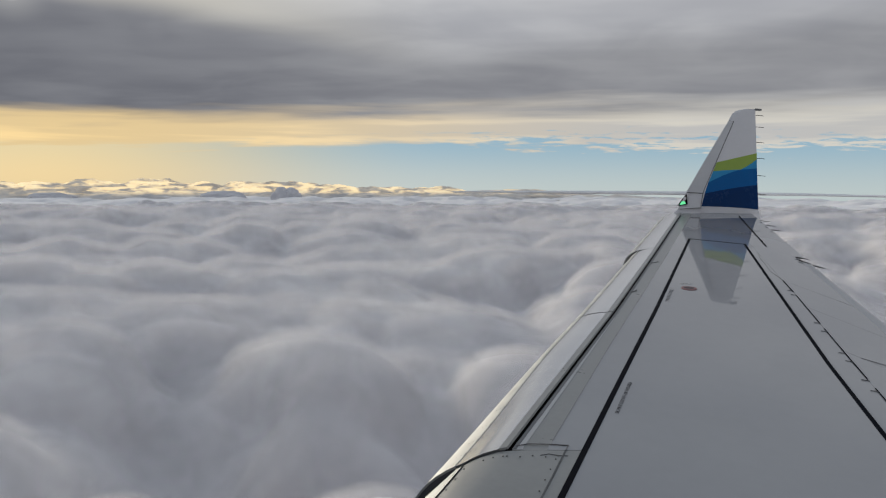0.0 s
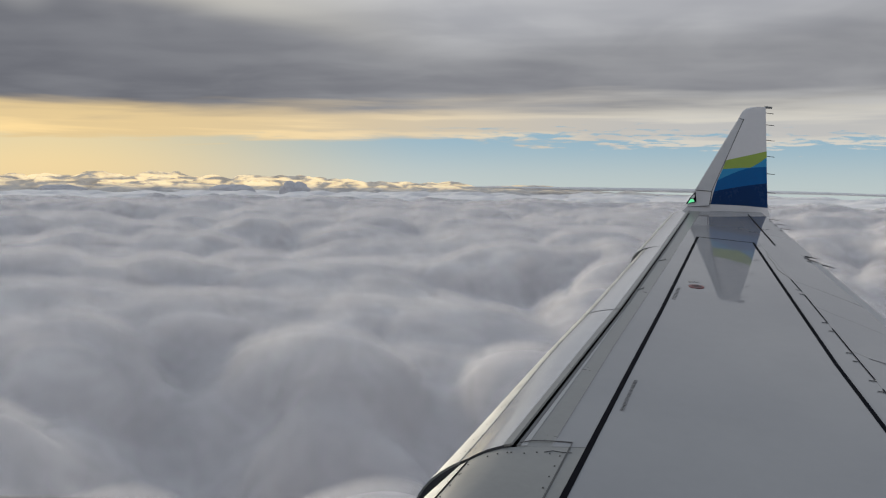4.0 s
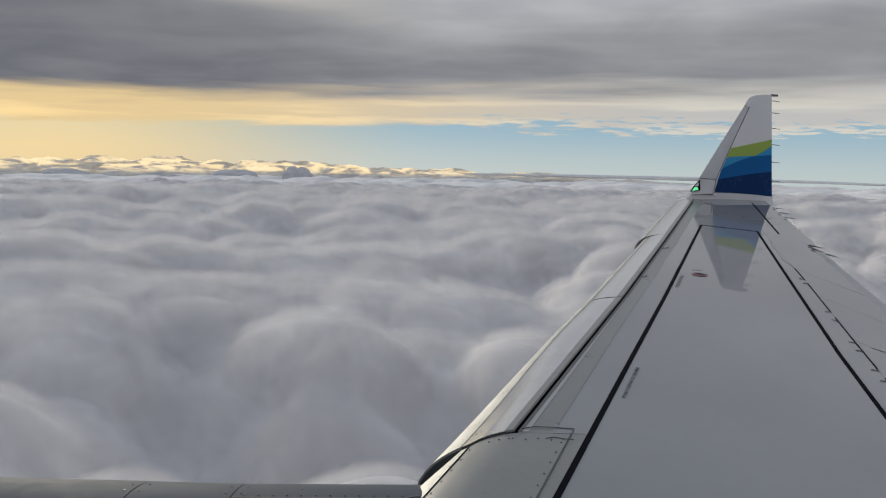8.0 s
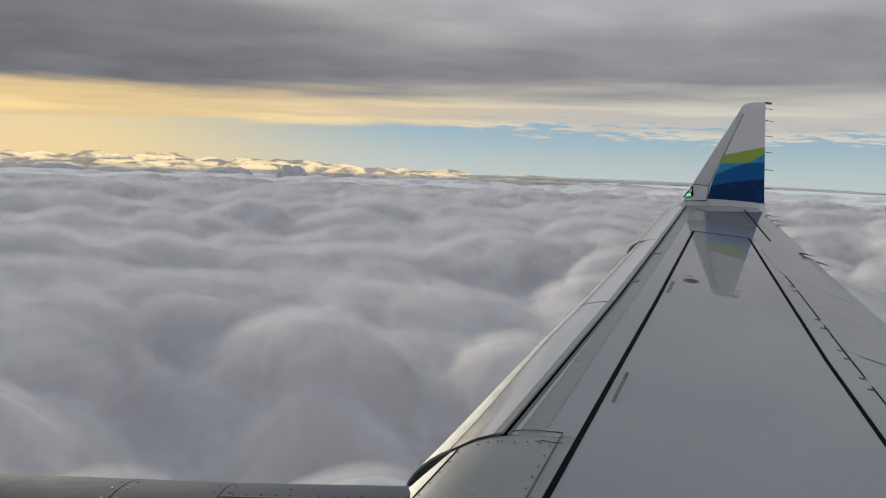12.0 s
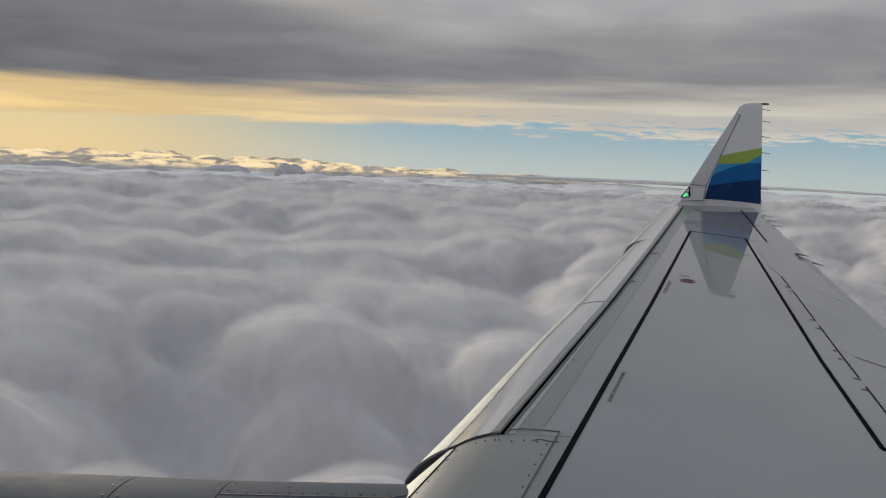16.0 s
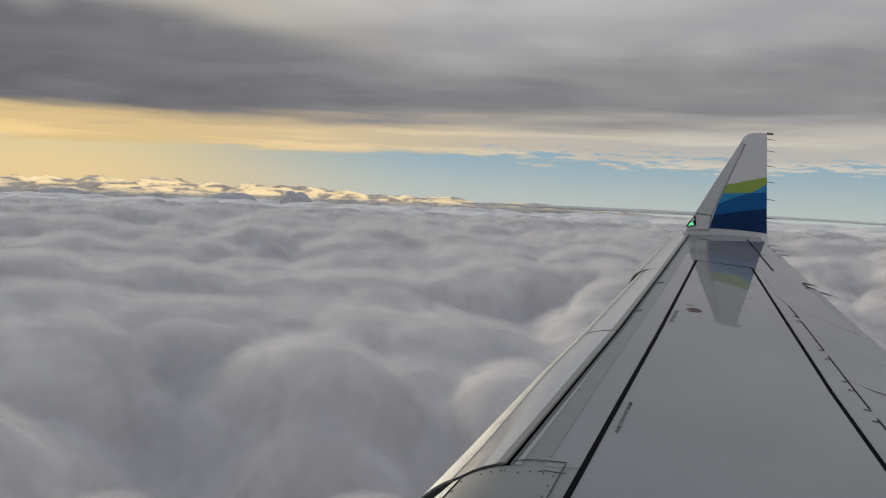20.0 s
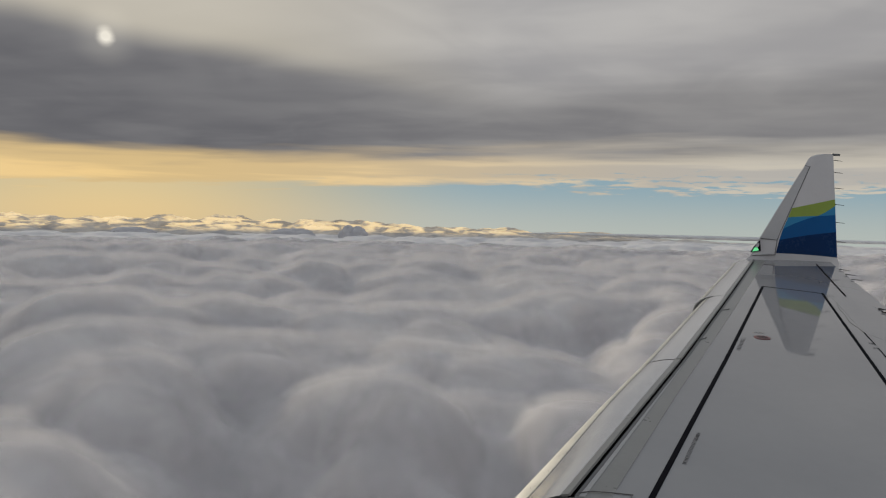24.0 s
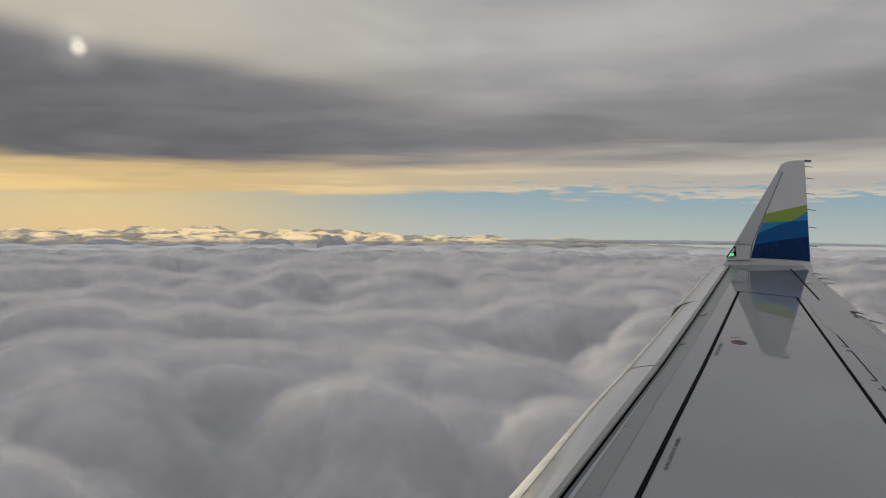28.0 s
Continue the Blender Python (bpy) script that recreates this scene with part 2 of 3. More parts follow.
DARK = paint("dark gap", (0.02, 0.02, 0.022), 0.9, vary=0.2, grain=5.0, shine=0.1)
GAP_SHADE = paint("dark grey gap shade", (0.135, 0.138, 0.142), 0.5, vary=0.1, grain=3.0, shine=0.3)
RIB = paint("dark grey rib", (0.085, 0.088, 0.095), 0.7, vary=0.2, grain=5.0, shine=0.3)
POD = paint("mid grey metal", (0.13, 0.135, 0.14), 0.35, metal=0.3, vary=0.1, grain=6.0)
SEAM = paint("grey seam filler", (0.11, 0.11, 0.115), 0.7, vary=0.15, grain=6.0)
RIVET = paint("dark rivet head", (0.07, 0.07, 0.072), 0.45, vary=0.1, grain=9.0)
COWL = paint("grey cowl paint", (0.080, 0.093, 0.115), 0.68, vary=0.08, grain=1.2, shine=0.08)
GREEN = paint("lime green paint", (0.265, 0.37, 0.065), 0.2, vary=0.04, grain=2.0)
AQUA = paint("light blue paint", (0.032, 0.24, 0.47), 0.2, vary=0.04, grain=2.0, shine=0.3)
BLUE = paint("mid blue paint", (0.002, 0.092, 0.29), 0.2, vary=0.05, grain=2.0, shine=0.25)
NAVY = paint("navy blue paint", (0.0004, 0.026, 0.105), 0.25, vary=0.06, grain=2.0, shine=0.2)
RED = paint("red placard paint", (0.17, 0.05, 0.055), 0.4, vary=0.1, grain=20.0)
INK = paint("dark stencil ink", (0.06, 0.06, 0.065), 0.6, vary=0.1, grain=20.0)
HAIR = paint("pale seam line", (0.19, 0.19, 0.2), 0.15, vary=0.1, grain=20.0)
FADED = paint("faded stencil ink", (0.20, 0.20, 0.21), 0.5, vary=0.1, grain=20.0)
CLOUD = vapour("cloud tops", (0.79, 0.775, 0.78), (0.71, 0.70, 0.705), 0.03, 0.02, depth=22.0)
FLAT = vapour("flat stratus", (0.86, 0.86, 0.87), (0.76, 0.765, 0.78), 0.02, 0.0)
HEAP = vapour("shaded cumulus", (0.66, 0.65, 0.67), (0.56, 0.55, 0.575), 0.03, 0.1)
VEILS = [veil_cover(c) for c in (0.20, 0.19, 0.17, 0.14, 0.10)]
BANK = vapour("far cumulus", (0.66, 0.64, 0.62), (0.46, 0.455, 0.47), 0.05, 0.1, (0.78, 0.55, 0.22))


def lamp_green():
    m = bpy.data.materials.new("green lamp")
    m.use_nodes = True
    p = m.node_tree.nodes["Principled BSDF"]
    p.inputs["Base Color"].default_value = (0.01, 0.25, 0.08, 1)
    p.inputs["Emission Color"].default_value = (0.22, 0.95, 0.42, 1)
    p.inputs["Emission Strength"].default_value = 0.7
    p.inputs["Roughness"].default_value = 0.1
    return m


LAMP = lamp_green()


# ---- building helpers ----
def part(name, bm, material, parent=None, label="", smooth=False):
    mesh = bpy.data.meshes.new(name)
    bmesh.ops.recalc_face_normals(bm, faces=bm.faces)
    bm.to_mesh(mesh)
    bm.free()
    mesh.materials.append(material)
    if smooth:
        mesh.polygons.foreach_set("use_smooth", [True] * len(mesh.polygons))
    ob = new(name, mesh)
    ob.parent = parent
    return tagged(ob, label=label)


def loft(rings, closed=True, caps=True):
    """A bmesh through rings of points, each ring of the same count."""
    bm = bmesh.new()
    vs = [[bm.verts.new(p) for p in ring] for ring in rings]
    n = len(vs[0])
    for a, b in zip(vs, vs[1:]):
        for i in range(n if closed else n - 1):
            j = (i + 1) % n
            bm.faces.new((a[i], a[j], b[j], b[i]))
    if caps and closed:
        bm.faces.new(vs[0])
        bm.faces.new(vs[-1])
    return bm


def disc(at, u, v, r, h, count=10):
    u, v, at = Vector(u).normalized(), Vector(v).normalized(), Vector(at)
    w = u.cross(v)
    rings = [[at + (u * math.cos(a) + v * math.sin(a)) * s + w * k for a in [i * math.tau / count for i in range(count)]] for s, k in ((r, -h), (r, h * 0.6), (r * 0.8, h))]
    return loft(rings)


def rod(a, b, r0, r1, count=6):
    a, b = Vector(a), Vector(b)
    w = (b - a).normalized()
    u = w.orthogonal().normalized()
    v = w.cross(u)
    return loft([[p + (u * math.cos(t) + v * math.sin(t)) * r for t in [i * math.tau / count for i in range(count)]] for p, r in ((a, r0), (b, r1))])


# ---- the wing's plan: x runs aft, y outboard, z up ----
TIP_Y = 11.74


def wing_z(y):
    """The upper surface, bending up a little towards the tip."""
    return -1.75 + 0.104 * y + 0.0006 * max(0.0, y - 6.0) ** 2


def knots(*pairs):
    ys, xs = [p[0] for p in pairs], [p[1] for p in pairs]
    slope0, slope1 = (xs[1] - xs[0]) / (ys[1] - ys[0]), (xs[-1] - xs[-2]) / (ys[-1] - ys[-2])

    def line(y):
        if y < ys[0]:
            return xs[0] + (y - ys[0]) * slope0
        if y > ys[-1]:
            return xs[-1] + (y - ys[-1]) * slope1
        return float(np.interp(y, ys, xs))

    return line


SLAT_TE = knots((3.526, 0.336), (6.056, 1.495), (8.779, 2.690), (11.25, 3.765))
GAP_IN = knots((3.588, 0.395), (6.057, 1.525), (8.779, 2.718), (11.25, 3.79))
SHADE = knots((3.59, 0.574), (5.165, 1.255), (7.07, 2.103), (10.54, 3.632))
FRONT = knots((3.063, 0.540), (4.518, 1.178), (6.063, 1.860), (9.443, 3.322))
REAR = knots((3.527, 2.356), (4.765, 2.676), (6.084, 3.054), (9.08, 3.914))
HINGE = knots((3.957, 2.641), (5.006, 2.919), (6.66, 3.370), (8.60, 3.863))
AFT = knots((3.0, 2.99), (6.0, 3.735), (7.47, 4.09), (9.24, 4.54), (11.24, 5.03))


def slab(front, back, y0, y1, top=0.0, thick=0.05, ny=24, nx=6, thin_back=None, droop=0.0, skew=0.0):
    """A closed piece of skin between two lines of the plan, its upper face lying on the wing's surface.
    skew: how far its ends run inboard from front to back."""
    rings = []
    for i in range(ny + 1):
        lower, upper = [], []
        for k in range(nx + 1):
            f = k / nx
            y = y0 + (y1 - y0) * i / ny - skew * f
            x = front(y) + (back(y) - front(y)) * f
            z = wing_z(y) + top - droop * f * f
            d = thick if thin_back is None else thick + (thin_back - thick) * f
            upper.append((x, y, z))
            lower.append((x, y, z - d))
        rings.append(upper + lower[::-1])
    return loft(rings)


def shifted(line, dx):
    return lambda y: line(y) + dx


def ribbon(points, width, lift, thick=0.004):
    """A flat strip of sealant or paint along points of the plan, on the wing's surface."""
    rings = []
    for i, (x, y) in enumerate(points):
        x0, y0 = points[max(i - 1, 0)]
        x1, y1 = points[min(i + 1, len(points) - 1)]
        d = Vector((x1 - x0, y1 - y0, 0)).normalized()
        s = Vector((d.y, -d.x, 0)) * width / 2
        for_ring = [(x - s.x, y - s.y), (x + s.x, y + s.y)]
        (ax, ay), (bx, by) = for_ring
        rings.append([(ax, ay, wing_z(ay) + lift), (bx, by, wing_z(by) + lift), (bx, by, wing_z(by) + lift - thick), (ax, ay, wing_z(ay) + lift - thick)])
    return loft(rings)


def along(line, y0, y1, n=24):
    return [(line(y0 + (y1 - y0) * i / n), y0 + (y1 - y0) * i / n) for i in range(n + 1)]


# ---- the cloud deck ----
def perlin(x, y, seed):
    """Gradient noise on arrays."""
    xi, yi = np.floor(x).astype(np.int64), np.floor(y).astype(np.int64)
    xf, yf = x - xi, y - yi

    def corner(a, b):
        h = (a * 374761393 + b * 668265263 + seed * 974711) & 0x7FFFFFFF
        h = ((h ^ (h >> 13)) * 1274126177) & 0x7FFFFFFF
        t = (h & 0xFFFF) / 65536.0 * 2 * np.pi
        return np.cos(t) * (x - a) + np.sin(t) * (y - b)

    u, v = xf**3 * (xf * (xf * 6 - 15) + 10), yf**3 * (yf * (yf * 6 - 15) + 10)
    a, b = corner(xi, yi), corner(xi + 1, yi)
    c, d = corner(xi, yi + 1), corner(xi + 1, yi + 1)
    return (a + (b - a) * u) * (1 - v) + (c + (d - c) * u) * v


DECK = -116.0


def heads(x, y, seed, size, round_=0.8, blend=7.0):
    """Steep-sided round heads about scattered points, of uneven size, melting into one another: about 0 in the hollows."""
    x, y = x / size, y / size
    xi, yi = np.floor(x).astype(np.int64), np.floor(y).astype(np.int64)
    total = np.zeros_like(x)
    for a in (-1, 0, 1):
        for b in (-1, 0, 1):
            h = ((xi + a) * 374761393 + (yi + b) * 668265263 + seed * 974711) & 0x7FFFFFFF
            h = ((h ^ (h >> 13)) * 1274126177) & 0x7FFFFFFF
            px, py = xi + a + (h & 0xFFF) / 4096.0, yi + b + ((h >> 12) & 0xFFF) / 4096.0
            wide = round_ * (0.62 + 0.62 * ((h >> 7) & 0xFF) / 255.0)
            d = np.clip(((x - px) ** 2 + (y - py) ** 2) / wide**2, 0.0, 1.6)
            dome = wide * (1.08 - 0.55 * d - 0.45 * np.clip(d, 0, 1) ** 3)
            total += np.exp(blend * dome)
    return np.log(total) / blend


def deck_height(x, y):
    wx = x + 30 * perlin(x / 150, y / 150, 11) + 9 * perlin(x / 47, y / 47, 12)
    wy = y + 30 * perlin(x / 150, y / 150, 13) + 9 * perlin(x / 47, y / 47, 14)
    sx = x + 5 * perlin(x / 21, y / 21, 15)
    sy = y + 5 * perlin(x / 21, y / 21, 16)
    heap = np.clip(0.85 + 1.1 * perlin(x / 310, y / 310, 21), 0.25, 1.5)
    small = np.clip(0.55 + 0.9 * perlin(x / 120, y / 120, 22), 0.10, 1.1)
    h = 26 * perlin(wx / 420, wy / 420, 1)
    h = h + heap * (78 * (heads(wx, wy, 2, 140) - 0.72) + 30 * (heads(wx, wy, 3, 64) - 0.72))
    return h + small * (8.0 * (heads(sx, sy, 4, 36) - 0.72))


def grid_mesh(name, pts, material, wrap=False):
    """A smooth sheet from an array of rows x columns x 3."""
    rows, cols = pts.shape[:2]
    mesh = bpy.data.meshes.new(name)
    i = np.arange(rows * cols).reshape(rows, cols)
    if wrap:
        i = np.concatenate([i, i[:, :1]], 1)
    quads = np.stack([i[:-1, :-1], i[:-1, 1:], i[1:, 1:], i[1:, :-1]], -1).reshape(-1, 4)
    mesh.vertices.add(rows * cols)
    mesh.vertices.foreach_set("co", pts.reshape(-1).astype(np.float32))
    mesh.loops.add(quads.size)
    mesh.loops.foreach_set("vertex_index", quads.reshape(-1).astype(np.int32))
    mesh.polygons.add(len(quads))
    mesh.polygons.foreach_set("loop_start", np.arange(0, quads.size, 4, dtype=np.int32))
    mesh.polygons.foreach_set("use_smooth", np.ones(len(quads), dtype=bool))
    mesh.update(calc_edges=True)
    mesh.materials.append(material)
    return new(name, mesh)


def build_deck():
    """The opaque body of the deck, and over it a few thin veils of vapour that soften its outlines."""
    bearing = np.radians(np.concatenate([np.arange(-180, -45, 3.0), np.arange(-45, 45, 0.18), np.arange(45, 180, 3.0)]))
    reach = np.concatenate([[2.0, 30.0, 60.0, 100.0, 140.0], np.geomspace(170, 4850, 560)])
    r, b = np.meshgrid(reach, bearing, indexing="ij")
    x, y = r * np.sin(b), r * np.cos(b)
    z = DECK - 6 + 22 * np.clip((r - 1500) / 3300, 0, 1) + deck_height(x + 830, y + 460) * np.clip(1.14 - r / 5200, 0.42, 1.0)
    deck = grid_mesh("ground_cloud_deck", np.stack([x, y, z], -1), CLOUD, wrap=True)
    tagged(deck, "soft grey-white cloud deck of rounded billows", "cloud deck", kind="structure")
    near = (np.abs(bearing) < radians(44))
    cut = np.ix_((reach > 200) & (reach < 3400), near)
    x, y, z, r = (v[cut] for v in (x, y, z, r))
    for k, cover in enumerate(VEILS):
        rise = (1.25 + 0.3 * perlin(x / 60, y / 60, 41)) * (k + 1) * (0.8 + np.clip(r / 1200, 0, 1.5))
        rise = rise * np.clip((3350 - r) / 900, 0, 1) + 0.3
        veil = grid_mesh("vapour_veil", np.stack([x, y, z + rise], -1), cover)
        veil.parent = deck
        tagged(veil, "thin grey vapour over the billows")


def build_bank():
    """Heaped cumulus crowding towards the horizon: higher sunward, thinning out the other way."""
    bearing = np.radians(np.arange(-48, 48, 0.045))
    reach = np.arange(4250, 4850, 5.0)
    r, b = np.meshgrid(reach, bearing, indexing="ij")
    x, y = r * np.sin(b), r * np.cos(b)
    arc, deep = b * 4500, r - 4250
    arc = arc + 40 * perlin(arc / 210, deep / 160, 61) + 12 * perlin(arc / 60, deep / 60, 62)
    deep = deep + 30 * perlin(arc / 170, deep / 120, 63)
    degrees_ = np.degrees(b)
    lean = np.clip((23 - degrees_) / 36, 0.0, 1.0)
    crowd = np.clip(0.75 + 0.6 * perlin(arc / 520, deep / 420, 64) + 0.35 * perlin(arc / 170, deep / 200, 65), 0.12, 1.35)
    far = np.clip((r - 4290) / 480, 0, 1)
    lumps = 74 * (heads(arc / 1.9, deep, 66, 105) - 0.55) + 30 * (heads(arc / 1.6, deep, 67, 46) - 0.6) + 11 * (heads(arc / 1.3, deep, 68, 20) - 0.6)
    z = DECK + 6 + 92 * far**1.2 * lean * (0.35 + 0.65 * crowd) + lumps * (0.03 + 1.0 * lean * crowd) * (0.30 + 0.70 * far) - 45 * (1 - np.clip((r - 4250) / 70, 0, 1))
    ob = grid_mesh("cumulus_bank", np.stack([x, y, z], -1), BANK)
    tagged(ob, "distant bank of heaped cumulus with sunlight painted along its crest", "cloud bank", kind="stuff")


def build_streak(bearing, rise, length, thick, seed):
    """A long flat sheet of stratus low over the far deck."""
    u, t = np.meshgrid(np.linspace(0.02, math.pi - 0.02, 18), np.linspace(0, math.tau, 120, endpoint=False), indexing="ij")
    ragged = 1 + 0.22 * perlin(np.cos(t) * 5 + seed, np.sin(u) * 2, seed) + 0.10 * perlin(np.cos(t) * 17, np.sin(t) + u, seed + 1)
    side, along_, high = np.sin(u) * np.sin(t) * 30, np.sin(u) * np.cos(t) * length * ragged, np.cos(u) * thick * ragged
    b = radians(bearing) + along_ / 4500
    pts = np.stack([(4500 + side) * np.sin(b), (4500 + side) * np.cos(b), rise + high], -1)
    ob = grid_mesh("stratus_streak", pts[::-1], FLAT, wrap=True)
    tagged(ob, "thin flat grey streak of cloud over the far deck", "cloud", "flat streaks on the horizon", "thing")


def build_cumulus(bearing, reach, width, height, seed):
    """One heaped cloud standing out of the bank: a dome crowded with smaller domes."""
    u, t = np.meshgrid(np.linspace(0.02, 1.9, 44), np.linspace(0, math.tau, 96, endpoint=False), indexing="ij")
    nx, ny, nz = np.sin(u) * np.cos(t), np.sin(u) * np.sin(t), np.cos(u)
    swell = 0.55 + 0.40 * heads(nx * 1.3 + nz * 0.6 + seed, ny * 1.3 - nz * 0.7, int(seed) + 3, 0.8) + 0.10 * heads(nx * 1.4 - nz + seed, ny * 1.4 + nz, int(seed) + 5, 0.4)
    at = (reach * math.sin(radians(bearing)), reach * math.cos(radians(bearing)), DECK + 4)
    pts = np.stack([at[0] + nx * swell * width, at[1] + ny * swell * width, at[2] + nz * swell * height], -1)
    ob = grid_mesh("cumulus_cloud", pts[::-1], HEAP, wrap=True)
    tagged(ob, "single dark grey heaped cloud rising from the deck", "cloud", "heaped clouds on the horizon", "thing")


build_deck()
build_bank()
for row in ((-12.5, 4230, 92, 76, 61.0), (-17.3, 4250, 150, 52, 64.0), (-29.0, 4250, 130, 46, 67.0)):
    build_cumulus(*row)
build_streak(16.0, -66, 1150, 11, 5)
build_streak(33.0, -70, 700, 6, 12)


# ---- fuselage side, behind the camera ----
def build_fuselage():
    rings = []
    for x in np.linspace(-11, 13, 13):
        rings.append([(x, -1.86 + 1.5 * math.sin(a), -0.35 + 1.6 * math.cos(a)) for a in [i * math.tau / 40 for i in range(40)]])
    ob = part("wall_fuselage", loft(rings), WHITE, smooth=True)
    tagged(ob, "plain white painted fuselage side beside the wing root", "fuselage", kind="structure")


build_fuselage()

# ---- the wing ----
wing = new("airplane_wing")
wing.location = (0, 0, 0)
tagged(wing, "grey painted airliner wing with black sealant lines", "airplane wing", kind="thing")

part("main_skin", slab(FRONT, REAR, -0.6, 9.26, thick=0.16, ny=60, nx=8), GREY, wing, "glossy grey upper skin")
part("tip_skin", slab(FRONT, REAR, 9.262, TIP_Y, thick=0.12, ny=16, nx=8), GREY, wing, "glossy grey tip skin")
part("front_skin", slab(SHADE, FRONT, 3.52, TIP_Y, top=-0.001, thick=0.12, ny=40, nx=2), GREY, wing)
part("front_skin", slab(GAP_IN, SHADE, 3.52, TIP_Y, top=-0.003, thick=0.12, ny=40, nx=2), GREY_DULL, wing)
# dark strip that paints the shade beside the slat gap
part("gap_shade", slab(shifted(GAP_IN, -0.004), shifted(GAP_IN, 0.017), 3.53, TIP_Y - 0.4, top=0.0, thick=0.03, ny=30, nx=1), GAP_SHADE, wing, "dark painted shade strip along the slat gap")
# pale strip, narrowing outboard
part("pale_lip", slab(shifted(GAP_IN, 0.018), lambda y: GAP_IN(y) + 0.018 + 0.030 * max(0.05, (6.4 - y) / 2.9), 3.53, 6.4, top=-0.001, thick=0.02, ny=20, nx=1), GREY_PALE, wing, "pale strip beside the slat gap")
part("slat_well", slab(shifted(SLAT_TE, -0.10), shifted(GAP_IN, 0.01), 3.45, TIP_Y, top=-0.06, thick=0.05, ny=30, nx=1), DARK, wing, "dark gap behind the slats")
part("rear_skin", slab(REAR, shifted(HINGE, 0.03), -0.6, TIP_Y, top=-0.0015, thick=0.10, ny=50, nx=2), GREY, wing)

part("front_sealant", ribbon(along(FRONT, -0.6, 9.443, 50), 0.031, 0.003), BLACK, wing, "black sealant line")
part("rear_sealant", ribbon(along(REAR, 3.52, 9.10, 40), 0.027, 0.003), BLACK, wing, "black sealant line")
part("cross_sealant", ribbon([(2.345, 3.522), (2.70, 3.475), (3.0, 3.435)], 0.030, 0.003), BLACK, wing, "black sealant line")
part("tip_sealant", ribbon([(FRONT(9.443), 9.443), (3.62, 9.27), (REAR(9.08), 9.08)], 0.011, 0.003), BLACK, wing, "thin dark seam")
part("aileron_seam", ribbon([(4.80, 11.40), (4.137, 8.961)], 0.016, 0.004), BLACK, wing, "black seam")

# spoilers and aileron behind the hinge line
for y0, y1 in ((-1.2, 4.103), (4.109, 5.063), (5.069, 6.209), (6.215, 7.167)):
    part("spoiler", slab(HINGE, shifted(AFT, -0.09), y0, y1, top=0.0, thick=0.06, thin_back=0.012, ny=14, nx=4, droop=0.012, skew=0.92), GREY, wing)


def OUTER_AFT(y):
    """The aileron's rear edge; inboard of the bracket the panel stops short over the flap."""
    return AFT(y) - 0.09 * min(1.0, max(0.0, (8.36 - y) / 0.12))


part("aileron", slab(HINGE, OUTER_AFT, 7.173, TIP_Y - 0.02, thick=0.07, thin_back=0.012, ny=60, nx=4, droop=0.010, skew=0.92), GREY, wing)
part("tip_trailing_edge", slab(shifted(HINGE, 0.02), AFT, TIP_Y - 0.95, TIP_Y - 0.02, top=-0.003, thick=0.05, thin_back=0.012, ny=6, nx=4, droop=0.006), GREY, wing)
part("flap", slab(shifted(AFT, -0.25), shifted(AFT, 0.05), -0.6, 8.25, top=-0.03, thick=0.06, thin_back=0.01, ny=40, nx=4, droop=0.03), GREY_PALE, wing, "pale grey trailing edge flap")
for y0, y1 in ((3.0, 4.35), (4.50, 5.575), (5.73, 6.60), (6.72, 7.17)):
    part("hinge_gap", ribbon(along(HINGE, y0, y1, 8), 0.006, 0.004), BLACK, wing, "thin black hinge gap")
for y in (4.30, 4.48, 4.83, 5.0, 5.50, 5.72, 6.60, 6.76):
    x = HINGE(y)
    part("hinge_slot", ribbon([(x - 0.04, y + 0.014), (x + 0.002, y - 0.010)], 0.0042, 0.004), RIB, wing)
for pts in ([(3.50, 7.17), (3.53, 7.35), (3.545, 7.50), (3.56, 7.60)], [(3.56, 7.60), (3.66, 7.92), (3.74, 8.25), (3.87, 8.60)], [(2.975, 4.90), (3.15, 4.62), (3.33, 4.33)]):
    part("skin_seam", ribbon(pts, 0.0035, 0.003), HAIR, wing)
for x0, y0, x1, y1 in ((4.19, 8.30, 4.30, 8.22), (4.15, 8.14, 4.20, 7.98), (4.17, 7.86, 4.245, 7.74)):
    part("flap_bracket", rod((x0, y0, wing_z(y0) + 0.002), (x1, y1, wing_z(y1) - 0.006), 0.009, 0.004), DARK, wing, "dark bracket end")

# slats
SLAT_SHAPE = ((0.0, 0.0), (0.042, 0.007), (0.12, 0.030), (0.17, 0.052), (0.22, 0.080), (0.27, 0.104), (0.32, 0.130), (0.37, 0.163), (0.415, 0.200), (0.45, 0.240), (0.48, 0.285), (0.495, 0.33), (0.49, 0.38), (0.46, 0.41))
SLAT_OUTER = ((0.0, 0.0), (0.042, 0.003), (0.12, 0.010), (0.17, 0.018), (0.22, 0.030), (0.26, 0.045), (0.295, 0.065), (0.325, 0.090), (0.347, 0.118), (0.362, 0.15), (0.372, 0.185), (0.375, 0.22), (0.37, 0.27), (0.35, 0.30))


def slat_point(y, k, grow):
    s = (1.0 - 0.034 * (y - 3.526)) * grow
    f = min(1.0, max(0.0, (y - 3.55) / 1.8))
    f = f * f * (3 - 2 * f)
    (a, b), (c, d) = SLAT_SHAPE[k], SLAT_OUTER[k]
    a, b = a + (c * 1.12 - a) * f, b + (d * 1.12 - b) * f
    return (SLAT_TE(y) - a * s, y, wing_z(y) + 0.007 - b * s)


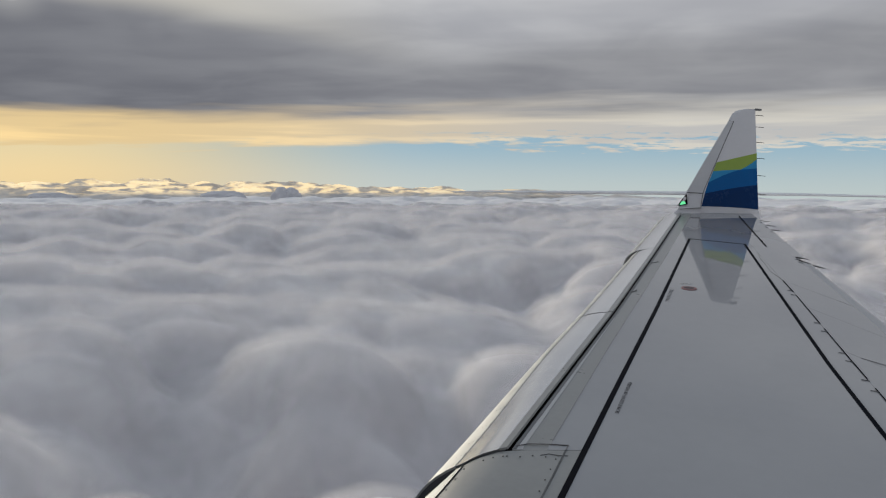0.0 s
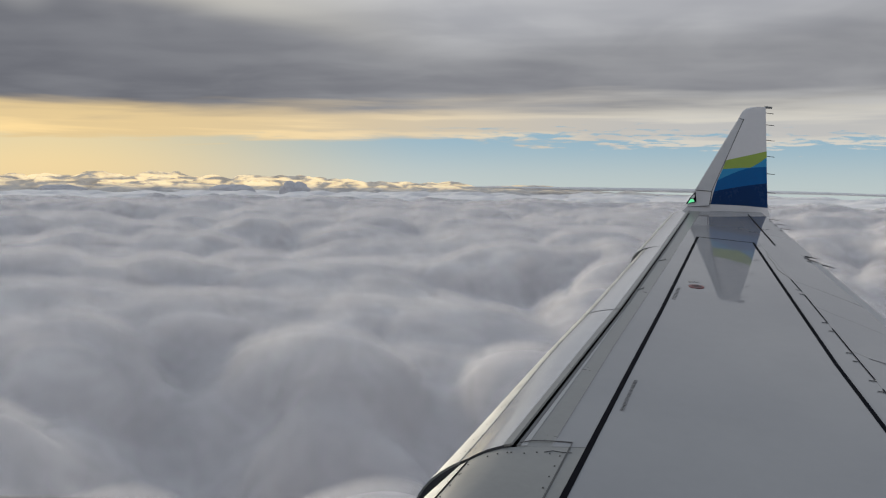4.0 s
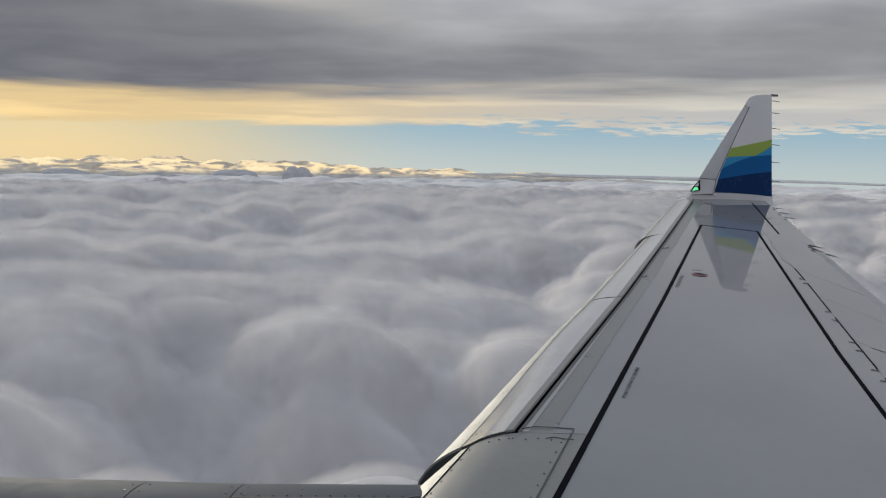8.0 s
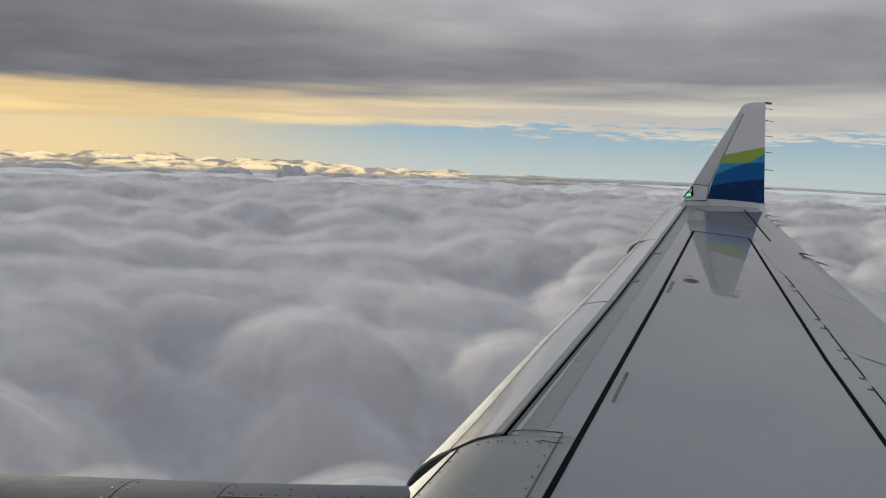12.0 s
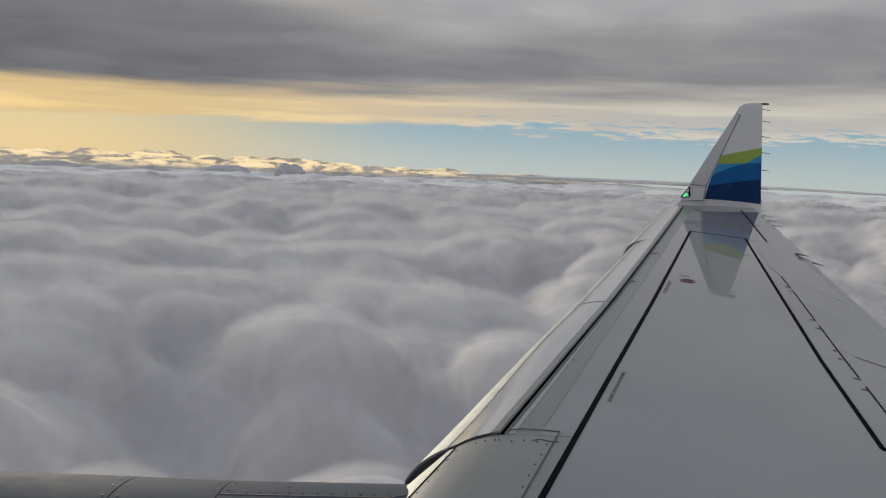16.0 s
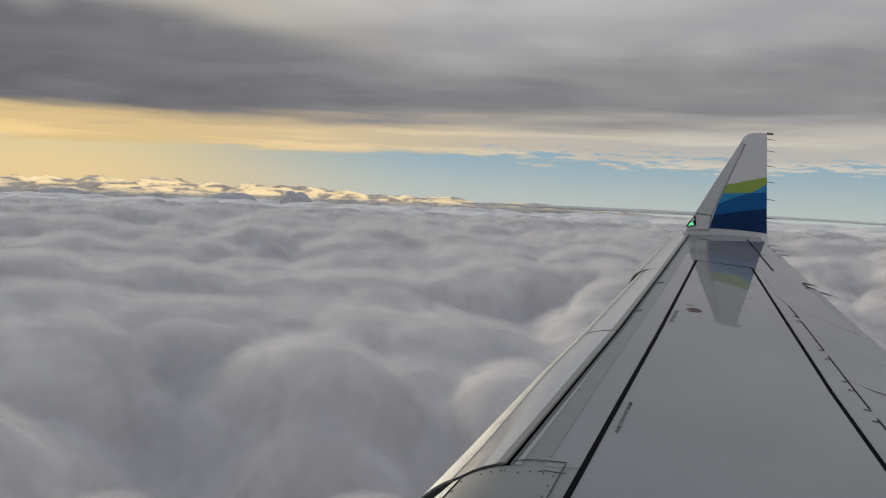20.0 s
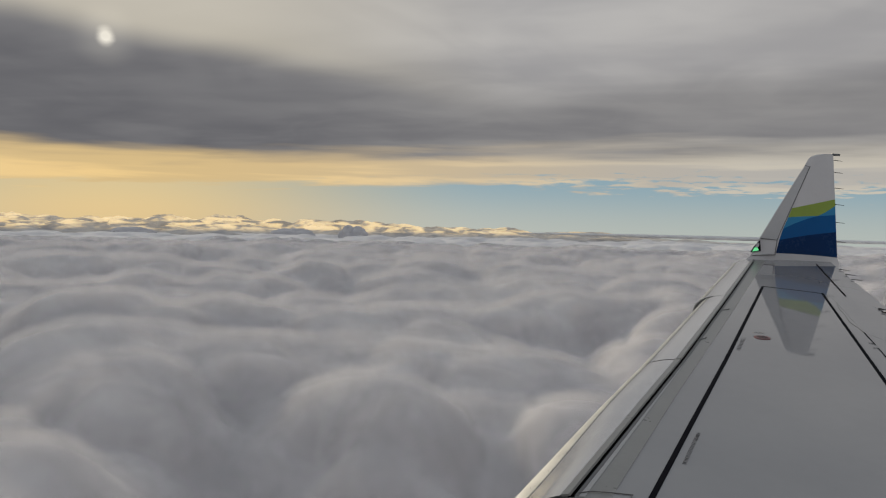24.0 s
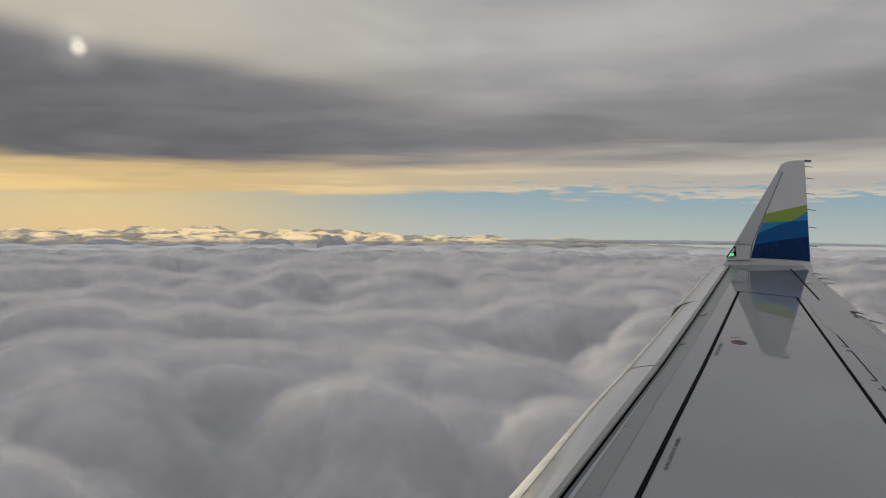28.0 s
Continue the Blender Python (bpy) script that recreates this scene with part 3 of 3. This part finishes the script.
def slat_ring(y, grow):
    return [slat_point(y, k, grow) for k in range(len(SLAT_SHAPE))] + [(SLAT_TE(y) - 0.2, y, wing_z(y) - 0.22), (SLAT_TE(y) - 0.01, y, wing_z(y) - 0.015)]


def slat_skin(y0, y1, k0, k1, grow, lift, n=24):
    """A fitted sheet over part of a slat."""
    rings = []
    for i in range(n + 1):
        y = y0 + (y1 - y0) * i / n
        top = [Vector(slat_point(y, k, grow)) for k in range(k0, k1 + 1)]
        rings.append([p + Vector((-0.3 * lift, 0, lift)) for p in top] + [p - Vector((-0.006, 0, 0.008)) for p in top[::-1]])
    return loft(rings)


def build_slat(y0, y1, grow, end_label, end=RIB):
    rings = [slat_ring(y0 + (y1 - y0) * i / 24, grow) for i in range(25)]
    slat = part("slat", loft(rings, caps=False), SLAT, wing, "pale grey leading edge slat", smooth=True)
    slat.data.set_sharp_from_angle(angle=radians(50))
    part("trailing_strip", slat_skin(y0, y1, 0, 1, grow, 0.003), GREY_DULL, slat, "dull grey rear strip", smooth=False)
    nose = part("nose_skin", slat_skin(y0, y1, 5, 13, grow, 0.003), BRUSHED, slat, "polished metal nose", smooth=True)
    nose.data.set_sharp_from_angle(angle=radians(50))
    for y in (y0 + 0.003, y1 - 0.003):
        bm = bmesh.new()
        bm.faces.new([bm.verts.new(p) for p in slat_ring(y, grow)])
        part("end_rib", bm, end, slat, end_label)
    return slat


inner_slat = build_slat(3.526, 5.988, 1.0, "dark open slat end")
build_slat(6.010, 8.77, 1.0, "dark slat joint")
build_slat(8.78, TIP_Y - 0.05, 1.22, "grey slat end", POD)
for y in (3.66, 3.82, 4.0, 4.22):
    for k in range(5):
        p, q = Vector(slat_point(y, 4 + k // 2, 1.0)), Vector(slat_point(y, 5 + k // 2, 1.0))
        d = (q - p).normalized()
        spot = disc(p.lerp(q, (k % 2) * 0.5) + Vector((-0.001, 0, 0.003)), d, (0.41, 0.9, 0.1), 0.003, 0.002, 6)
        part("rivet", spot, SEAM, inner_slat)
for y, x in ((8.02, 2.475), (6.73, 1.88)):
    part("slat_track_mark", ribbon([(x - 0.10, y - 0.055), (x - 0.01, y), (x + 0.01, y + 0.05)], 0.009, 0.003), SEAM, wing)

# fixed leading edge inboard of the slats
def brow(x, y):
    """How far the fixed leading edge lies below the wing's plane."""
    return float(np.interp(SLAT_TE(y) - x, [a for a, b in SLAT_SHAPE[:11]], [b for a, b in SLAT_SHAPE[:11]])) + 0.005 * min(1.0, max(0.2, (SLAT_TE(y) - x + 0.15) / 0.15))


def brow_slab(near, far, y0, y1, lift, thick, nx, ny=20):
    """A closed sheet over the curved leading edge, from one distance ahead of the slat line to another."""
    rings = []
    for i in range(ny + 1):
        y = y0 + (y1 - y0) * i / ny
        xs = [near(y) + (far(y) - near(y)) * k / nx for k in range(nx + 1)]
        top = [(x, y, wing_z(y) - brow(x, y) + lift) for x in xs]
        rings.append(top + [(x, y, z - thick) for x, y, z in top[::-1]])
    return loft(rings)


def EDGE(y):
    return SLAT_TE(y) - 0.215


def STRIP(y):
    return SLAT_TE(y) - 0.245 - 0.24 * max(0.0, 3.52 - y) if y > 2.9 else SLAT_TE(y) - 0.394


panel = part("fixed_leading_edge", brow_slab(EDGE, FRONT, -0.6, 3.515, 0.0, 0.05, 14), GREY_DULL, wing, "grey riveted leading edge panel", smooth=True)
panel.data.set_sharp_from_angle(angle=radians(40))
part("edge_strip", brow_slab(STRIP, lambda y: EDGE(y) - 0.004, -0.6, 3.50, 0.004, 0.03, 4), BRUSHED, wing, "bright bare metal edge strip")
part("strip_seam", brow_slab(lambda y: EDGE(y) - 0.006, lambda y: EDGE(y) + 0.002, -0.6, 3.50, 0.0055, 0.02, 1), DARK, wing)
part("leading_edge_nose", brow_slab(lambda y: STRIP(y) - 0.03, STRIP, -0.6, 3.48, -0.012, 0.12, 2), RIB, wing, "dark shaded leading edge nose")


def seam(points, width):
    """A thin dark line on the fixed leading edge."""
    rings = []
    for i, (x, y) in enumerate(points):
        (x0, y0), (x1, y1) = points[max(i - 1, 0)], points[min(i + 1, len(points) - 1)]
        d = Vector((x1 - x0, y1 - y0, 0)).normalized() * width / 2
        ends = [(x - d.y, y + d.x), (x + d.y, y - d.x)]
        top = [(a, b, wing_z(b) - brow(a, b) + 0.003) for a, b in ends]
        rings.append(top + [(a, b, c - 0.006) for a, b, c in top[::-1]])
    part("hatch_seam", loft(rings), RIB, panel, "thin dark hatch outline")


for pts in ([(0.385, 3.556), (0.454, 3.581), (0.56, 3.578), (0.662, 3.566)], [(0.662, 3.57), (0.637, 3.508)]):
    part("hatch_seam", ribbon(pts, 0.0038, 0.004), SEAM, panel, "thin dark hatch outline")
seam([(0.637, 3.51), (0.60, 3.42), (0.53, 3.25), (0.451, 3.062), (0.24, 2.55)], 0.0085)
seam([(0.50, 3.46), (0.545, 3.475), (0.59, 3.46), (0.64, 3.455)], 0.0035)
RIVETS = [(0.572 - 0.041 * k, 3.42 - 0.10 * k) for k in range(10)] + [(0.33 + 0.065 * k, 3.455 - 0.012 * (k % 2)) for k in range(5)] + [(EDGE(3.44 - 0.10 * k) + 0.03, 3.44 - 0.10 * k) for k in range(12)] + [(EDGE(3.42 - 0.10 * k) - 0.016, 3.42 - 0.10 * k) for k in range(12)] + [(0.21 + 0.05 * k, 3.455) for k in range(3)]
for x, y in RIVETS:
    part("rivet", disc((x, y, wing_z(y) - brow(x, y) + 0.003), (1, 0, 0.2), (0, 1, 0.104), 0.0042, 0.002, 8), RIVET, panel)

part("worn_paint_edge", ribbon(along(SHADE, 3.62, 8.6, 40), 0.005, 0.0015), HAIR, wing, "worn paint along the skin joint")

# markings
placard = part("placard", disc((2.417, 6.83, wing_z(6.83) + 0.003), (1, 0, 0), (0, 1, 0.104), 0.074, 0.003, 24), RED, wing, "round red placard")
for dy, w in ((0.0, 0.10), (0.035, 0.07), (-0.035, 0.07)):
    part("placard_bar", ribbon([(2.417 - w / 2, 6.83 + dy), (2.417 + w / 2, 6.83 + dy)], 0.016, 0.008), INK, placard)
for dy in (0.19,):
    for dx in (0.0, 0.035, 0.07):
        part("stencil_bar", ribbon([(2.40 + dx, 6.83 + dy), (2.42 + dx, 6.83 + dy)], 0.035, 0.003), FADED, wing)
for k in range(9):
    x, y = 2.056 + 0.177 * k / 8.5, 6.375 + 0.407 * k / 8.5
    part("stencil_bar", ribbon([(x, y), (x + 0.0125, y + 0.029)], 0.032, 0.003), FADED, wing, "faded grey stencil")


def lettering(words, at, size, turn, length):
    curve = bpy.data.curves.new("stencil_text", "FONT")
    curve.body, curve.size, curve.extrude, curve.offset = words, size, 0.001, -0.0012
    ob = new("stencil_draft", curve)
    mesh = bpy.data.meshes.new_from_object(ob.evaluated_get(bpy.context.evaluated_depsgraph_get()))
    bpy.data.objects.remove(ob)
    wide = max(v.co.x for v in mesh.vertices)
    mesh.transform(Matrix.Diagonal((length / wide, 1, 1, 1)))
    mesh.materials.append(INK)
    made = new("stencil_text", mesh)
    made.matrix_world = Matrix.Translation(at) @ Euler((math.atan(0.104), 0, 0)).to_matrix().to_4x4() @ pose(0, 0, 0, 0, 0, turn)
    made.parent = wing
    tagged(made, "small dark stencilled warning text")


lettering("DO NOT STEP OUT OF THIS AREA", (1.022, 3.956, wing_z(3.956) + 0.003), 0.036, 66.8, 0.51)

# static wicks on the trailing edge
def wick(a, b, owner):
    part("static_wick", rod(a, b, 0.006, 0.004), BLACK, owner, "thin black static wick")


for y in (10.95, 10.53, 10.14):
    x = AFT(y)
    wick((x - 0.02, y, wing_z(y) + 0.005), (x + 0.11, y - 0.05, wing_z(y) - 0.008), wing)


# ---- winglet ----
def face_y(z):
    return 11.75 + 0.22 * (z + 0.45)


winglet = new("winglet")
winglet.location = (0, 0, 0)
tagged(winglet, "upswept white winglet with green and blue bands", "winglet", kind="thing")
FIN_LE = knots((-0.60, 3.81), (-0.45, 3.925), (-0.17, 4.075), (0.40, 4.43), (1.04, 4.84))
FIN_TE = knots((-0.62, 5.305), (-0.44, 5.262), (0.48, 5.28), (1.17, 5.292))
FIN_SEAM = knots((-0.41, 4.303), (-0.17, 4.350), (1.02, 4.914))


def fin_ring(z, x0, x1):
    y = face_y(z)
    out = []
    for k in range(9):
        out.append((x0 + (x1 - x0) * k / 8, y + (0.02 * (1 - k / 2) ** 2 if k < 2 else 0.0), z))
    for k in range(7, 0, -1):
        f = k / 8
        out.append((x0 + (x1 - x0) * f, y + 0.02 + 0.10 * math.sin(math.pi * f**0.6) * (1.25 - 0.5 * z), z))
    return out


levels = [(-0.60 + 1.62 * i / 22) for i in range(23)]
rings = [fin_ring(z, FIN_LE(z), FIN_TE(z)) for z in levels]
for z, x0 in ((1.10, 4.872), (1.165, 4.912), (1.205, 4.97), (1.228, 5.04), (1.24, 5.13)):
    rings.append(fin_ring(z, x0, FIN_TE(z)))
part("fin", loft(rings), WHITE, winglet, "white fin", smooth=True).data.set_sharp_from_angle(angle=radians(35))


def decal(name, outline, material, label, lift=0.003):
    """A painted field on the fin's inner face."""
    front = [Vector((x, face_y(z) - lift, z)) for x, z in outline]
    back = [v + Vector((0, lift + 0.002, 0)) for v in front]
    part(name, loft([back, front]), material, winglet, label)


def bow(a, b, sag, n=8):
    return [(a[0] + (b[0] - a[0]) * i / n, a[1] + (b[1] - a[1]) * i / n - sag * 4 * (i / n) * (1 - i / n)) for i in range(n + 1)]


green_top = bow((4.601, 0.333), (5.281, 0.490), 0.0)
green_low = bow((4.535, 0.183), (4.994, 0.214), -0.004) + bow((4.994, 0.214), (5.277, 0.386), 0.012)[1:]
mid_top = bow((4.445, -0.008), (4.994, 0.212), -0.02) + [(5.272, 0.234)]
navy_top = bow((4.380, -0.187), (5.266, -0.041), -0.012)
navy_low = bow((4.316, -0.402), (5.262, -0.450), -0.012)
decal("green_band", green_top + green_low[::-1], GREEN, "lime green painted band")
decal("light_blue_band", green_low + mid_top[::-1], AQUA, "light blue painted band", 0.0026)
decal("blue_band", mid_top + navy_top[::-1], BLUE, "mid blue painted band", 0.0034)
decal("navy_band", navy_top + navy_low[::-1], NAVY, "navy blue painted band", 0.0028)


def fin_line(name, points, width, material, label):
    rings = []
    for x, z in points:
        y = face_y(z)
        rings.append([(x - width / 2, y - 0.005, z), (x + width / 2, y - 0.005, z), (x + width / 2, y + 0.003, z), (x - width / 2, y + 0.003, z)])
    part(name, loft(rings), material, winglet, label)


decal("leading_edge_strip", [(FIN_LE(z) + 0.012, z) for z in np.linspace(-0.16, 1.0, 10)] + [(FIN_SEAM(z) - 0.004, z) for z in np.linspace(1.015, -0.18, 10)], STRIP_GREY, "pale grey leading edge strip", 0.0024)
fin_line("edge_seam", [(FIN_SEAM(z), z) for z in np.linspace(-0.41, 1.03, 14)], 0.012, SEAM, "dark seam")
fin_line("edge_seam", [(4.915, 1.022), (4.87, 1.03), (4.845, 1.045)], 0.012, SEAM, "dark seam")
decal("lower_seam", [(4.08, -0.165), (4.355, -0.185), (4.355, -0.195), (4.08, -0.175)], SEAM, "thin dark seam", 0.004)
# upper line a seam; the lower one paints shade under the fairing
for points, w in (([(3.93, -0.445), (4.10, -0.435), (4.30, -0.425)], 0.007), ([(3.765, -0.582), (3.98, -0.552), (4.29, -0.538)], 0.012)):
    lines = [[(x, face_y(z) - 0.058, z - w / 2), (x, face_y(z) - 0.058, z + w / 2), (x, face_y(z) - 0.02, z + w / 2), (x, face_y(z) - 0.02, z - w / 2)] for x, z in points]
    part("foot_seam_shade", loft(lines), SEAM, winglet, "dark seam and painted shade line round the foot")
# dark lens that paints the shadow under the fairing's nose
gap = ((3.69, -0.603, 0.003), (3.76, -0.592, 0.012), (3.90, -0.575, 0.013), (4.06, -0.563, 0.004))
part("foot_shadow", loft([[(x, face_y(z) - 0.064, z - w / 2), (x, face_y(z) - 0.064, z + w / 2), (x, face_y(z) - 0.03, z + w / 2), (x, face_y(z) - 0.03, z - w / 2)] for x, z, w in gap]), DARK, winglet, "painted shadow line under the foot fairing")
# nose fairing and navigation lamp at the winglet's foot
rings = []
for k, (z, x0) in enumerate(((-0.585, 3.765), (-0.55, 3.80), (-0.50, 3.855), (-0.45, 3.91), (-0.41, 3.97))):
    y = face_y(z)
    rings.append([(x0, y - 0.03, z), (x0 + 0.10, y - 0.05, z), (4.29, y - 0.05 + 0.008 * k, z), (4.30, y + 0.03, z), (x0 + 0.06, y + 0.05, z)])
part("foot_fairing", loft(rings), WHITE, winglet, "white foot fairing", smooth=True).data.set_sharp_from_angle(angle=radians(40))
housing = [(4.075, -0.205), (4.083, -0.37), (3.918, -0.398), (3.992, -0.292)]
lamp = part("navigation_lamp", loft([[(x, face_y(z) - 0.012, z) for x, z in housing], [(x, face_y(z) + 0.02, z) for x, z in housing]]), BLACK, winglet, "black lamp housing")
# green lens, and a white piece that paints the glint above it
for name, outline, mat, words in (("lamp_lens", [(3.945, -0.384), (3.985, -0.318), (4.03, -0.315), (4.052, -0.362)], LAMP, "lit green lens"), ("lamp_glint", [(3.99, -0.308), (4.04, -0.242), (4.06, -0.25), (4.05, -0.30), (4.03, -0.308)], WHITE, "white painted glint on the lamp")):
    part(name, loft([[(x, face_y(z) - d, z) for x, z in outline] for d in (0.010, 0.018)]), mat, lamp, words)
part("tip_cap", rod((5.28, face_y(1.235) + 0.02, 1.232), (5.405, face_y(1.235) + 0.02, 1.228), 0.022, 0.018, 10), POD, winglet, "dark tip pod")
for z in (1.14, 0.94, 0.68, 0.41, 0.12, -0.19):
    x = FIN_TE(z)
    wick((x - 0.02, face_y(z) + 0.01, z), (x + 0.15, face_y(z) + 0.03, z - 0.015), winglet)

# ---- engine nacelle ----
nacelle = new("engine_nacelle")
tagged(nacelle, "dark grey engine nacelle ahead of the wing", "engine nacelle", kind="thing")
NY, NZ, NR = 3.0, -2.287, 0.75


def axis_z(x):
    """The nacelle's axis rises a little towards the wing."""
    return NZ + 0.022 * max(0.0, x + 0.98)


def cowl_ring(x, r):
    return [(x, NY + r * math.sin(a), axis_z(x) + r * math.cos(a)) for a in [i * math.tau / 72 for i in range(72)]]


def cowl_size(x):
    """The cowl's radius: full over the visible length, drawn in at the inlet lip and the tail."""
    if x < -2.6:
        return NR - 0.10 * ((-2.6 - x) / 1.0) ** 2
    return NR - (0.22 * max(0.0, (x - 0.45) / 0.45) ** 1.6)


for x0, x1 in ((-3.6, -2.55), (-2.545, -1.460), (-1.454, -0.988), (-0.982, 0.9)):
    steps = [x0 + (x1 - x0) * k / 8 for k in range(9)]
    rings = [cowl_ring(x0, cowl_size(x0) - 0.02)] + [cowl_ring(x, cowl_size(x)) for x in steps] + [cowl_ring(x1, cowl_size(x1) - 0.02)]
    part("cowl_panel", loft(rings), COWL, nacelle, smooth=True).data.set_sharp_from_angle(angle=radians(40))


def on_cowl(x, degrees, lift=0.0):
    a = radians(degrees)
    return Vector((x, NY + (NR + lift) * math.sin(a), axis_z(x) + (NR + lift) * math.cos(a)))


part("cowl_seam", loft([[on_cowl(x, a, 0.003), on_cowl(x, a + 0.55, 0.003), on_cowl(x, a + 0.55, -0.004), on_cowl(x, a, -0.004)] for x, a in ((-0.98, 2.0), (-0.6, 1.9), (-0.2, 1.9), (-0.12, 4.5))]), SEAM, nacelle, "thin dark cowl seam")
spots = [(-0.93 + 0.066 * k, 4.6) for k in range(13)] + [(x + d, a) for x in (-1.457, -0.985) for d, a in ((-0.035, 6.0), (0.035, 6.0), (-0.04, 14.0), (0.04, 14.0), (-0.035, -2.0), (0.035, -2.0))] + [(-0.68, 11.0), (-0.70, -2.0)]
for x, a in spots:
    part("cowl_rivet", disc(on_cowl(x, a, 0.001), (1, 0, 0), (0, math.cos(radians(a)), -math.sin(radians(a))), 0.0055, 0.002, 8), RIVET, nacelle)
part("cowl_core", loft([cowl_ring(-2.6, NR - 0.015), cowl_ring(0.1, NR - 0.015)]), BLACK, nacelle, "black panel gap")
